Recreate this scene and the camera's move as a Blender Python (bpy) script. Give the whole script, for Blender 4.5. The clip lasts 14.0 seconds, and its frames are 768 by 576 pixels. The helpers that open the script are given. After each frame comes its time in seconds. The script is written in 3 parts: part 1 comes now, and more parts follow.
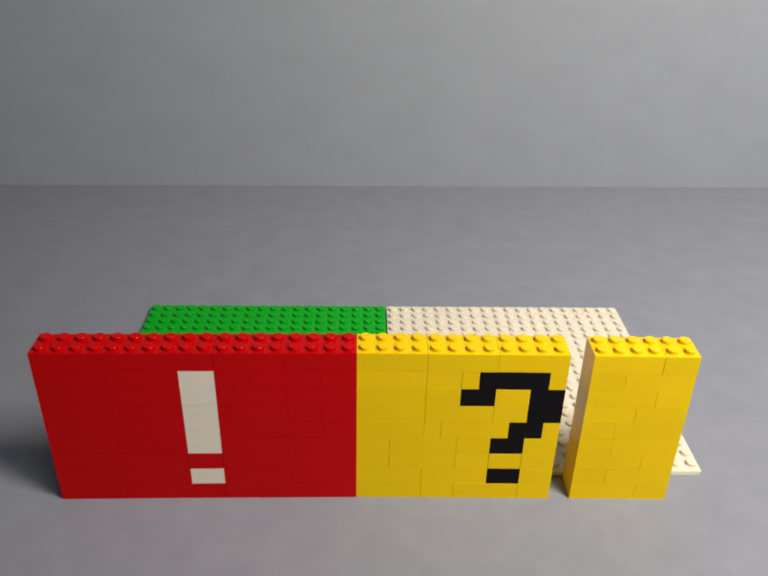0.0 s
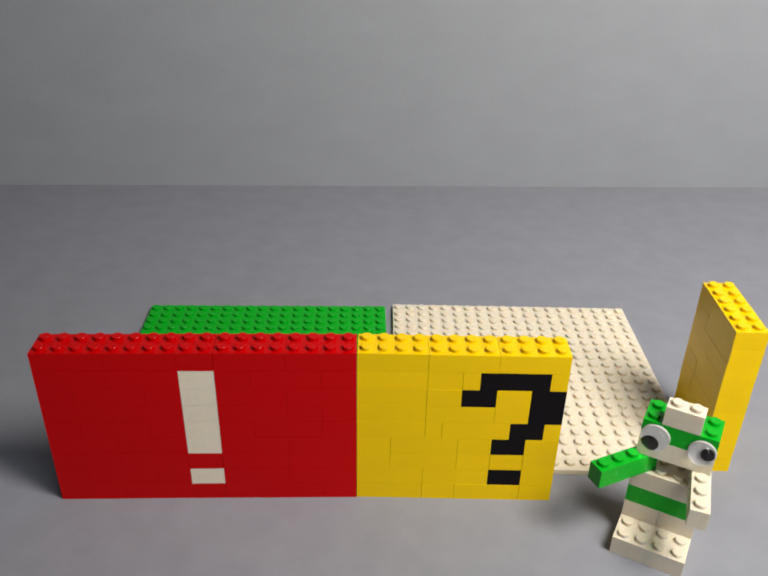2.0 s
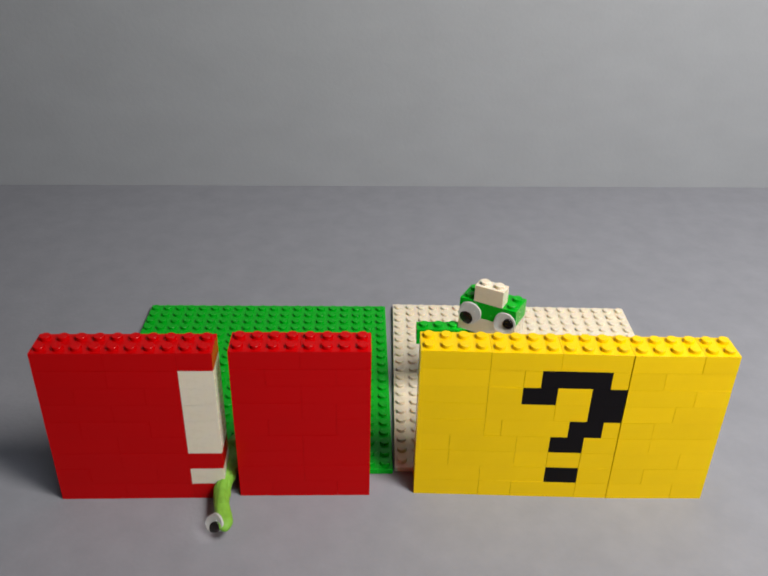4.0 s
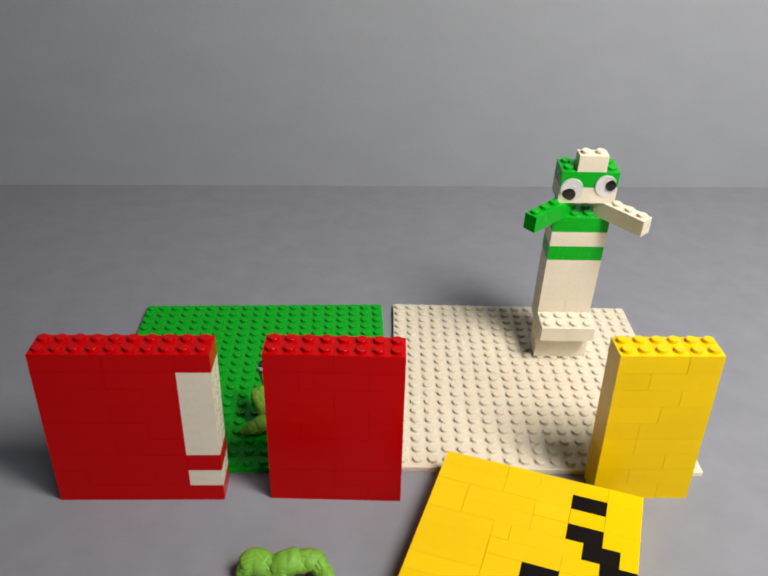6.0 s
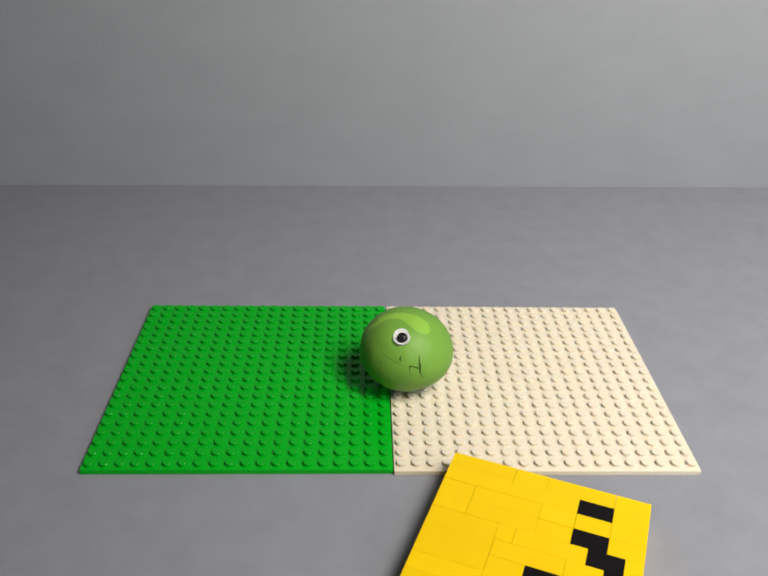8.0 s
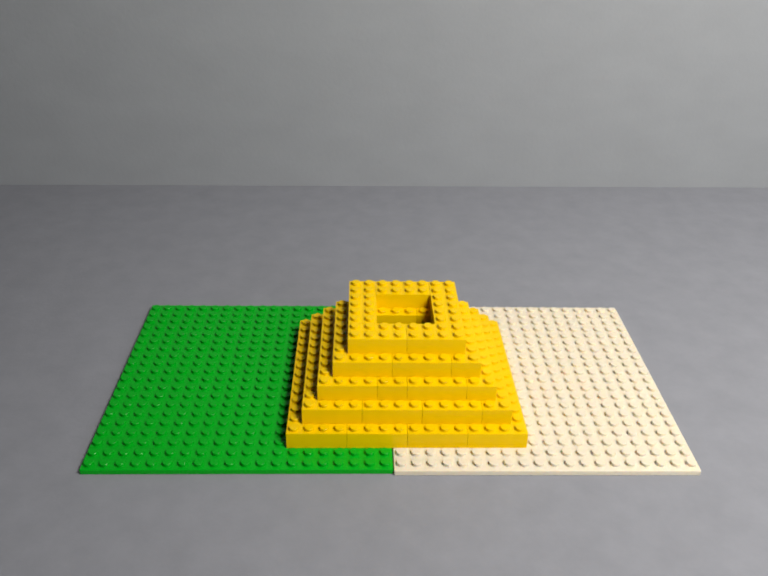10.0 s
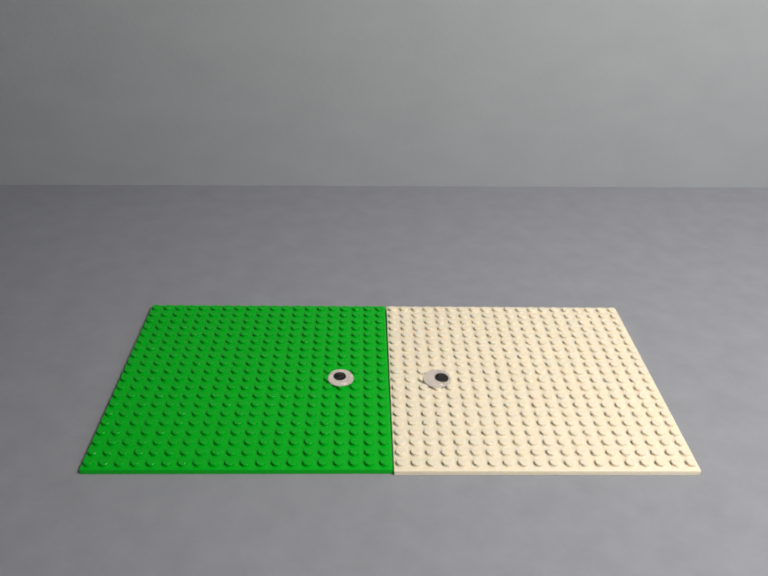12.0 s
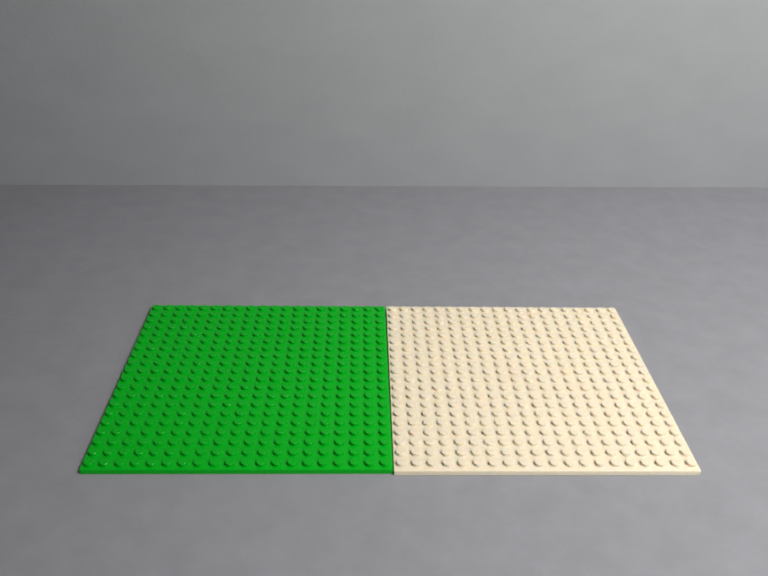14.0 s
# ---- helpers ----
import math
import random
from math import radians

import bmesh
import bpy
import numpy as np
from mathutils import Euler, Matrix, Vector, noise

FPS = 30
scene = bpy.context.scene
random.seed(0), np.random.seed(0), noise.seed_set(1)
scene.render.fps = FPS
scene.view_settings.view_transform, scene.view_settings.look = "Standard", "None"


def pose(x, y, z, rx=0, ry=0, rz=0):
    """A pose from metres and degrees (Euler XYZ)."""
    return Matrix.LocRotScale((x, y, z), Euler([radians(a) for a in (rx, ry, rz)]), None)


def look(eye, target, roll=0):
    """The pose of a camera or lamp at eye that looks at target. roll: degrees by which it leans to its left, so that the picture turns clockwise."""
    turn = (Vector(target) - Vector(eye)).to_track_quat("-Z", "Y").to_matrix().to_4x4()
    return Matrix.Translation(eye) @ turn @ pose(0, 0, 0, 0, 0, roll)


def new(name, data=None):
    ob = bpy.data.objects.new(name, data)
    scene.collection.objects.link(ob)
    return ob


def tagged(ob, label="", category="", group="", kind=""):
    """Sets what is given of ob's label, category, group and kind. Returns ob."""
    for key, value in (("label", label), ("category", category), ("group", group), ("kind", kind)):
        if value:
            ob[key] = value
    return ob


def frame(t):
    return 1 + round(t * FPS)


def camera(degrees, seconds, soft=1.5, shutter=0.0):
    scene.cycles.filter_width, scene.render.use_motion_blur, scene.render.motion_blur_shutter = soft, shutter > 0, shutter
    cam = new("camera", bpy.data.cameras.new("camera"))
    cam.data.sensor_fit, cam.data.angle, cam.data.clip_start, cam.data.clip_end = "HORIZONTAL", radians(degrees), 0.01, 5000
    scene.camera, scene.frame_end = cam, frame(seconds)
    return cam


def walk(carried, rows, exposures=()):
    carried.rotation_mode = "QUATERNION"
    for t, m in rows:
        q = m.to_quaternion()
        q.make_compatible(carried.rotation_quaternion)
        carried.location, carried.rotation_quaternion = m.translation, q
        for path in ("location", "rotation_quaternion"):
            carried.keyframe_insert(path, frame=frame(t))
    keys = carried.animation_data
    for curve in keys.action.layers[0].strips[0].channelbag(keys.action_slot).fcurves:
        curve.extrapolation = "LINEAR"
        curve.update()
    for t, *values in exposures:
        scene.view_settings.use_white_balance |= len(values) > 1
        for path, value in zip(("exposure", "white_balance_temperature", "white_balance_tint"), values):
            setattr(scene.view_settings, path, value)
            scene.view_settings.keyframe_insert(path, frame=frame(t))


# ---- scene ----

P, B = 0.008, 0.0096          # stud pitch and brick height
PLATE = 0.0032                # thickness of a baseplate
STUD = PLATE + 0.0017         # top of a baseplate's studs
MM = 0.001

# ---- camera: fixed on a stand ----
cam = camera(51.82, 14.0, soft=1.9)
VIEW = Matrix.Translation((-0.01761, -0.30626, 0.28613)) @ Euler((0, 0, radians(-2.014))).to_matrix().to_4x4() \
    @ Euler((radians(90 - 29.806), 0, 0)).to_matrix().to_4x4() @ Euler((0, 0, radians(1.337))).to_matrix().to_4x4()
walk(cam, [(0, VIEW), (14, VIEW)], [(0, -0.03, 6460, 12.5), (5.3, -0.03, 6440, 12), (6.5, -0.05, 6450, 13), (8.0, -0.06, 6480, 11), (10.3, -0.05, 6500, 10.5), (14, -0.05, 6500, 10.5)])

# ---- light ----
world = bpy.data.worlds.new("world")
scene.world = world
world.use_nodes = True
world.node_tree.nodes["Background"].inputs[0].default_value = (0.8, 0.9, 1.0, 1)
world.node_tree.nodes["Background"].inputs[1].default_value = 0.25


def area(name, m, sx, sy, watts, colour):
    lamp = bpy.data.lights.new(name, "AREA")
    lamp.shape, lamp.size, lamp.size_y, lamp.energy, lamp.color = "RECTANGLE", sx, sy, watts, colour
    ob = new(name, lamp)
    ob.matrix_basis = m
    return ob


area("work_lamp", look((0.36, -0.27, 0.70), (0.52, 0.34, 0.12)), 0.30, 0.30, 11.0, (1.0, 0.95, 0.865))
# added broad soft fill that lifts the front faces; the room has no opening here
area("window_light", look((1.05, -1.35, 0.88), (0.70, 0.20, 0.05)), 1.0, 1.0, 12.0, (0.90, 0.95, 1.0))


# ---- materials ----
def material(name, colour, rough=0.4, spread=0.06, scale=40.0, bump=0.02, fine=900.0, metal=0.0, coat=0.0, dark=None, spec=0.3, stretch=(1, 1, 1)):
    mat = bpy.data.materials.new(name)
    mat.use_nodes = True
    nt = mat.node_tree
    bsdf = nt.nodes["Principled BSDF"]
    co = nt.nodes.new("ShaderNodeTexCoord")
    big = nt.nodes.new("ShaderNodeTexNoise")
    big.inputs["Scale"].default_value, big.inputs["Detail"].default_value = scale, 8
    big.inputs["Roughness"].default_value = 0.62
    mapping = nt.nodes.new("ShaderNodeMapping")
    mapping.inputs["Scale"].default_value = stretch
    nt.links.new(co.outputs["Object"], mapping.inputs["Vector"])
    nt.links.new(mapping.outputs[0], big.inputs["Vector"])
    small = nt.nodes.new("ShaderNodeTexNoise")
    small.inputs["Scale"].default_value, small.inputs["Detail"].default_value = fine, 3
    nt.links.new(co.outputs["Object"], small.inputs["Vector"])
    ramp = nt.nodes.new("ShaderNodeMix")
    ramp.data_type = "RGBA"
    low = dark or [c * (1 - spread) for c in colour]
    high = [min(1, c * (1 + spread)) for c in colour]
    ramp.inputs[6].default_value, ramp.inputs[7].default_value = (*low, 1), (*high, 1)
    nt.links.new(big.outputs["Fac"], ramp.inputs[0])
    info = nt.nodes.new("ShaderNodeObjectInfo")
    shade = nt.nodes.new("ShaderNodeMapRange")
    shade.inputs[3].default_value, shade.inputs[4].default_value = 1 - spread * 0.7, 1 + spread * 0.3
    nt.links.new(info.outputs["Random"], shade.inputs[0])
    hsv = nt.nodes.new("ShaderNodeHueSaturation")
    nt.links.new(shade.outputs[0], hsv.inputs["Value"])
    nt.links.new(ramp.outputs[2], hsv.inputs["Color"])
    nt.links.new(hsv.outputs[0], bsdf.inputs["Base Color"])
    rr = nt.nodes.new("ShaderNodeMapRange")
    rr.inputs[3].default_value, rr.inputs[4].default_value = max(0.03, rough - 0.06), rough + 0.06
    nt.links.new(small.outputs["Fac"], rr.inputs[0])
    nt.links.new(rr.outputs[0], bsdf.inputs["Roughness"])
    bm = nt.nodes.new("ShaderNodeBump")
    bm.inputs["Strength"].default_value, bm.inputs["Distance"].default_value = bump, 0.001
    nt.links.new(small.outputs["Fac"], bm.inputs["Height"])
    nt.links.new(bm.outputs[0], bsdf.inputs["Normal"])
    bsdf.inputs["Metallic"].default_value = metal
    bsdf.inputs["Coat Weight"].default_value = coat
    bsdf.inputs["Specular IOR Level"].default_value = spec
    return mat


RED = material("red plastic", (0.475, 0.0008, 0.0015), 0.24, 0.03, bump=0.003, fine=350, spec=0.12)
YELLOW = material("yellow plastic", (0.80, 0.525, 0.0004), 0.20, bump=0.003, fine=350, spec=0.16)
GREEN = material("green plastic", (0.0003, 0.365, 0.012), 0.26, 0.04, bump=0.003, fine=350, spec=0.2)
WHITE = material("white plastic", (0.72, 0.65, 0.515), 0.28, 0.02, bump=0.002, fine=350, spec=0.2)
BLACK = material("black plastic", (0.006, 0.005, 0.006), 0.30, 0.2, bump=0.004, fine=350, spec=0.08)
CLAY = material("green modelling clay", (0.20, 0.43, 0.045), 0.5, 0.14, 120, 0.3, 500, dark=(0.14, 0.34, 0.035))
BALL_CLAY = material("kneaded green clay", (0.165, 0.335, 0.042), 0.5, 0.12, 30, 0.2, 500, dark=(0.115, 0.275, 0.035))
STREAK = material("light green clay streak", (0.225, 0.44, 0.05), 0.5, 0.1, 60, 0.15, 500)
# the shade down in the ball's cracks, put into a near-black green
CRACK_SHADE = material("dark crack in clay", (0.014, 0.04, 0.005), 0.8)
EYE_WHITE = material("pale eye backing", (0.56, 0.56, 0.555), 0.5, 0.03)
EYE_GREY = material("translucent eye backing", (0.50, 0.455, 0.42), 0.5, 0.05)
for _m in (EYE_WHITE, EYE_GREY):
    _e = _m.node_tree.nodes["Principled BSDF"]
    _e.inputs["Transmission Weight"].default_value, _e.inputs["IOR"].default_value = 0.25, 1.2
PUPIL = material("black eye pupil", (0.008, 0.006, 0.006), 0.3, 0.1, spec=0.08)
PAPER = material("grey table paper", (0.241, 0.249, 0.280), 0.72, 0.15, 48, 0.15, 420, spec=0.2)
BOARD = material("grey backdrop board", (0.276, 0.289, 0.306), 0.8, 0.09, 18, 0.15, 300, spec=0.2, stretch=(1, 1, 1.8))
ROOM = material("room paint", (0.22, 0.22, 0.225), 0.8, 0.05, 3, 0.05, 60)
WOOD = material("table wood", (0.30, 0.20, 0.12), 0.5, 0.25, 8, 0.1, 200)
_w = WHITE.node_tree.nodes["Principled BSDF"]
_w.inputs["Subsurface Weight"].default_value, _w.inputs["Subsurface Scale"].default_value = 0.35, 0.0022
_w.inputs["Subsurface Radius"].default_value = (1.0, 0.75, 0.45)
CLEAR = bpy.data.materials.new("clear eye dome")
CLEAR.use_nodes = True
_c = CLEAR.node_tree.nodes["Principled BSDF"]
_c.inputs["Base Color"].default_value = (0.97, 0.97, 0.96, 1)
_c.inputs["Transmission Weight"].default_value, _c.inputs["Roughness"].default_value, _c.inputs["IOR"].default_value = 1.0, 0.03, 1.42


# ---- mesh helpers ----
def mesh_of(bm, name, mat, smooth=False):
    me = bpy.data.meshes.new(name)
    bm.normal_update()
    bm.to_mesh(me)
    bm.free()
    me.materials.append(mat)
    if smooth:
        for p in me.polygons:
            p.use_smooth = True
    return me


def part(name, me, parent, label="", m=None):
    ob = new(name, me)
    ob.parent = parent
    if m is not None:
        ob.matrix_basis = m
    return tagged(ob, label) if label else ob


def thing(name, label, category, group="", m=None):
    ob = new(name)
    ob.empty_display_size = 0.01
    if m is not None:
        ob.matrix_basis = m
    return tagged(ob, label, category, group)


def box(bm, x0, x1, y0, y1, z0, z1, bevel=0.00003):
    r = bmesh.ops.create_cube(bm, size=1, matrix=Matrix.Translation(((x0 + x1) / 2, (y0 + y1) / 2, (z0 + z1) / 2))
                              @ Matrix.Diagonal((x1 - x0, y1 - y0, z1 - z0, 1)))
    if bevel:
        edges = list({e for v in r["verts"] for e in v.link_edges})
        bmesh.ops.bevel(bm, geom=edges, offset=bevel, segments=1, affect="EDGES")


def stud(bm, x, y, z, seg=18, r=0.0025, h=0.0018):
    rings = []
    for rad, dz in ((r, -0.0002), (r, h - 0.00018), (r, h - 0.00018), (r - 0.00018, h), (r - 0.00018, h)):
        rings.append([bm.verts.new((x + rad * math.cos(2 * math.pi * k / seg), y + rad * math.sin(2 * math.pi * k / seg), z + dz)) for k in range(seg)])
    for a, b in (rings[0:2], rings[2:4]):
        for k in range(seg):
            f = bm.faces.new((a[k], a[(k + 1) % seg], b[(k + 1) % seg], b[k]))
            f.smooth = True
    bm.faces.new(rings[-1])


def tube(bm, x, y, z0, z1, ro=0.00325, ri=0.0024, seg=14):
    def ring(r, z):
        return [bm.verts.new((x + r * math.cos(2 * math.pi * k / seg), y + r * math.sin(2 * math.pi * k / seg), z)) for k in range(seg)]
    a, b, c, d = ring(ro, z1), ring(ro, z0), ring(ri, z0), ring(ri, z1)
    for p, q in ((a, b), (b, c), (c, d)):
        for k in range(seg):
            bm.faces.new((p[k], p[(k + 1) % seg], q[(k + 1) % seg], q[k]))


MESHES = {}


def brick(nx, ny, mat, studs=True, hollow=False):
    """A brick of nx by ny studs, its corner at the origin; hollow ones show walls and tubes underneath."""
    key = (nx, ny, mat.name, studs, hollow)
    if key in MESHES:
        return MESHES[key]
    bm = bmesh.new()
    g = {"red": 0.00004, "whi": 0.00003}.get(mat.name[:3], 0.00008)
    w, d = nx * P - g, ny * P - g
    if hollow:
        t = 0.0014
        box(bm, g, w, g, d, 0.0078, B - 0.00001)
        box(bm, g, g + t, g, d, 0, 0.0079, 0)
        box(bm, w - t, w, g, d, 0, 0.0079, 0)
        box(bm, g + t, w - t, g, g + t, 0, 0.0079, 0)
        box(bm, g + t, w - t, d - t, d, 0, 0.0079, 0)
        if ny > 1:
            for i in range(1, nx):
                for j in range(1, ny):
                    tube(bm, i * P, j * P, 0.0003, 0.0079)
        else:
            for i in range(1, nx):
                tube(bm, i * P, P / 2, 0.0003, 0.0079, 0.0016, 0.0008, 10)
    else:
        zg = {"yel": 0.00004, "red": 0.00003}.get(mat.name[:3], 0.00001)
        box(bm, g, w, g, d, zg, B - zg, 0.00003 if studs else 0)
    if studs:
        for i in range(nx):
            for j in range(ny):
                stud(bm, (i + 0.5) * P, (j + 0.5) * P, B)
    MESHES[key] = mesh_of(bm, "brick", mat)
    return MESHES[key]


def at(x, y, z=0.0):
    return Matrix.Translation((x, y, z))


# ---- the setting: room, table and paper backdrop ----
def slab(name, x0, x1, y0, y1, z0, z1, mat, label, bevel=0.001):
    bm = bmesh.new()
    box(bm, x0, x1, y0, y1, z0, z1, bevel)
    return tagged(new(name, mesh_of(bm, name, mat)), label, kind="structure")


slab("floor", -2, 2, -2.2, 1.6, -0.80, -0.75, ROOM, "plain grey floor of the room")
slab("ceiling", -2, 2, -2.2, 1.6, 1.65, 1.70, ROOM, "plain grey ceiling of the room")
slab("wall_north", -2, 2, 1.6, 1.65, -0.75, 1.65, ROOM, "plain grey painted wall")
slab("wall_south", -2, 2, -2.25, -2.2, -0.75, 1.65, ROOM, "plain grey painted wall")
slab("wall_west", -2.05, -2, -2.2, 1.6, -0.75, 1.65, ROOM, "plain grey painted wall")
slab("wall_east", 2, 2.05, -2.2, 1.6, -0.75, 1.65, ROOM, "plain grey painted wall")

table = thing("table", "wooden work table under a sheet of grey paper", "table")
bm = bmesh.new(); box(bm, -1.1, 1.1, -0.95, 0.55, -0.034, -0.0032, 0.002)
part("tabletop", mesh_of(bm, "tabletop", WOOD), table)
for lx in (-1.04, 1.04):
    for ly in (-0.89, 0.49):
        bm = bmesh.new(); box(bm, lx - 0.03, lx + 0.03, ly - 0.03, ly + 0.03, -0.75, -0.034, 0.002)
        part("leg", mesh_of(bm, "leg", WOOD), table)


def sheet(name, label, corners, mat, thick):
    """A thin flat sheet between four corners."""
    bm = bmesh.new()
    a, b, c, d = [Vector(q) for q in corners]
    n = (b - a).cross(d - a).normalized() * thick
    top = [bm.verts.new(q) for q in (a, b, c, d)]
    low = [bm.verts.new(q - n) for q in (a, b, c, d)]
    bm.faces.new(top)
    bm.faces.new(low[::-1])
    for k in range(4):
        bm.faces.new((top[k], low[k], low[(k + 1) % 4], top[(k + 1) % 4]))
    return tagged(new(name, mesh_of(bm, name, mat)), label, kind="structure")


sheet("ground", "matt blue-grey paper sheet lying on the table", ((-1.05, -0.93, 0), (1.05, -0.93, 0), (1.05, 0.42, 0), (-1.05, 0.42, 0)), PAPER, 0.0026)
sheet("backdrop", "matt grey board standing up behind the set", ((-1.05, 0.369, -0.001), (1.05, 0.4015, -0.001), (1.05, 0.42, 0.75), (-1.05, 0.388, 0.75)), BOARD, 0.0026)


# ---- baseplates ----
def baseplate(name, label, mat, x0, lip):
    ob = thing(name, label, "baseplate", "baseplates")
    bm = bmesh.new()
    box(bm, x0 + 0.0001, x0 + 20 * P - 0.0001, -lip, 20 * P + 0.0020, 0, PLATE, 0.0003)
    part("plate", mesh_of(bm, "plate", mat), ob)
    bm = bmesh.new()
    for i in range(20):
        for j in range(20):
            stud(bm, x0 + (i + 0.5) * P, (j + 0.5) * P * 1.007, PLATE, 18)
    tagged(part("studs", mesh_of(bm, "studs", mat), ob), kind="stuff")
    return ob


green_plate = baseplate("baseplate", "green studded plastic baseplate lying on grey paper", GREEN, -20 * P, 0.0002)
white_plate = baseplate("baseplate", "cream white studded plastic baseplate beside the green one", WHITE, 0, 0.0012)


# ---- brick walls ----
RND = random.Random(5)


def brick_wall(label, rows, group="brick walls", hollow=False):
    """rows from the bottom up, each a list of (studs wide, material)."""
    ob = thing("brick_wall", label, "brick wall", group)
    for r, row in enumerate(rows):
        x = 0
        for n, mat in row:
            loose = 0.1 if mat is WHITE else 0.4 if mat is RED else 1.0
            part("brick", brick(n, 2, mat, r == len(rows) - 1, hollow and r == 0), ob,
                 m=at(x * P, loose * RND.uniform(-0.00013, 0.00013), r * B) @ pose(0, 0, 0, 0, 0, loose * RND.uniform(-0.12, 0.12)))
            x += n
    return ob


def run(mat, *widths):
    return [(w, mat) for w in widths]


Y, K, R, W = YELLOW, BLACK, RED, WHITE
red_left = brick_wall("red brick wall with a cream exclamation mark at its end",
                      [run(R, 4, 4, 2), run(R, 2, 4, 2) + run(W, 2), run(R, 4, 4, 2)]
                      + [run(R, *w) + run(W, 2) for w in ((4, 4), (2, 4, 2), (4, 4), (2, 4, 2), (4, 4))] + [run(R, 4, 4, 2)])
red_right = brick_wall("plain red brick wall of eight studs",
                       [run(R, 2, 4, 2), run(R, 4, 4), run(R, 4, 4), run(R, 4, 4), run(R, 2, 4, 2), run(R, 4, 2, 2),
                        run(R, 4, 4), run(R, 2, 4, 2), run(R, 4, 4)])
question = brick_wall("yellow brick wall with a black question mark",
                      [run(Y, 4, 2, 4, 2), run(Y, 4, 4) + run(K, 2) + run(Y, 2), run(Y, 2, 4, 2, 2, 2), run(Y, 2, 4, 2) + run(K, 2) + run(Y, 2),
                       run(Y, 4, 1, 4) + run(K, 2) + run(Y, 1), run(Y, 4, 4, 2) + run(K, 2),
                       run(Y, 4, 2) + run(K, 2) + run(Y, 2) + run(K, 2), run(Y, 4, 2, 1) + run(K, 4) + run(Y, 1), run(Y, 4, 4, 4)])
yellow_end = brick_wall("narrow plain yellow brick wall of six studs",
                        [run(Y, 4, 2), run(Y, 2, 4), run(Y, 4, 2), run(Y, 2, 4), run(Y, 2, 4), run(Y, 3, 3), run(Y, 4, 2), run(Y, 2, 4), run(Y, 4, 2)], hollow=True)


# ---- googly eyes ----
def eye_meshes(r, dome_h, share, backing, thick):
    """Backing disc, clear dome and pupil of a googly eye that faces +z, its back at z = 0."""
    bm = bmesh.new()
    bmesh.ops.create_cone(bm, cap_ends=True, segments=32, radius1=r, radius2=r * 0.97, depth=thick, matrix=at(0, 0, 0.0010 - thick / 2))
    back = mesh_of(bm, "backing", backing)
    bm = bmesh.new()
    low = 0.0011 + 0.3 * dome_h
    prof = [(r * 0.97, 0.0011), (r * 0.93, low)] + [(r * 0.93 * math.cos(a), low + 0.7 * dome_h * math.sin(a)) for a in (0.35, 0.7, 1.1)]
    seg = 32
    rings = [[bm.verts.new((q * math.cos(2 * math.pi * k / seg), q * math.sin(2 * math.pi * k / seg), z)) for k in range(seg)] for q, z in prof]
    for a, b in zip(rings, rings[1:]):
        for k in range(seg):
            bm.faces.new((a[k], a[(k + 1) % seg], b[(k + 1) % seg], b[k]))
    top = bm.verts.new((0, 0, low + 0.71 * dome_h))
    for k in range(seg):
        bm.faces.new((rings[-1][k], rings[-1][(k + 1) % seg], top))
    dome = mesh_of(bm, "dome", CLEAR, True)
    bm = bmesh.new()
    bmesh.ops.create_cone(bm, cap_ends=True, segments=28, radius1=r * share, radius2=r * (share - 0.02), depth=0.0006, matrix=at(0, 0, 0.0014))
    return back, dome, mesh_of(bm, "pupil", PUPIL)


def fill_eye(ob, r, px, py, dome_h=0.0042, share=0.50, backing=EYE_WHITE, thick=0.0010):
    back, dome, pupil = eye_meshes(r, dome_h, share, backing, thick)
    part("backing", back, ob)
    d = part("dome", dome, ob, "clear domed plastic cover")
    d.visible_shadow = False
    return part("pupil", pupil, ob, "loose black pupil disc", at(px, py))


# ---- the brick figure ----
figure = thing("brick_figure", "green and white brick figure with googly eyes and two arms", "toy figure")


def figure_brick(name, nx, ny, mat, x, y, level, label="", hollow=False):
    return part(name, brick(nx, ny, mat, True, hollow), figure, label, at(x * MM, y * MM, level * B))


foot_a = figure_brick("foot", 2, 4, WHITE, -16, -16, 0, "white brick foot", True)
foot_b = figure_brick("foot", 2, 4, WHITE, 0, -16, 0, "white brick foot", True)
leg_a = figure_brick("leg", 2, 2, WHITE, -16, 0, 1)
leg_b = figure_brick("leg", 2, 2, WHITE, 0, 0, 1)
torso = figure_brick("torso", 4, 2, GREEN, -16, 0, 2, "green brick band")
jaw = figure_brick("jaw", 4, 2, WHITE, -16, 0, 5, "white lower head brick", True)
brow = figure_brick("brow", 4, 2, GREEN, -16, 0, 6, "green upper head brick")
hat = figure_brick("hat", 2, 1, WHITE, -8, 0, 7, "small white brick on top of the head")


def arm_mesh(mat):
    key = ("arm", mat.name)
    if key not in MESHES:
        me = brick(4, 1, mat, True, True).copy()
        me.transform(at(-P / 2, -P / 2, 0))
        MESHES[key] = me
    return MESHES[key]


arm_g = part("arm", arm_mesh(GREEN), figure, "green brick arm")
arm_w = part("arm", arm_mesh(WHITE), figure, "white brick arm")
eye_a = new("eye"); eye_a.parent = figure
eye_b = new("eye"); eye_b.parent = figure
pupil_a = fill_eye(eye_a, 0.0064, -0.0012, -0.0022)
pupil_b = fill_eye(eye_b, 0.0059, 0.0020, 0.0006, share=0.42)


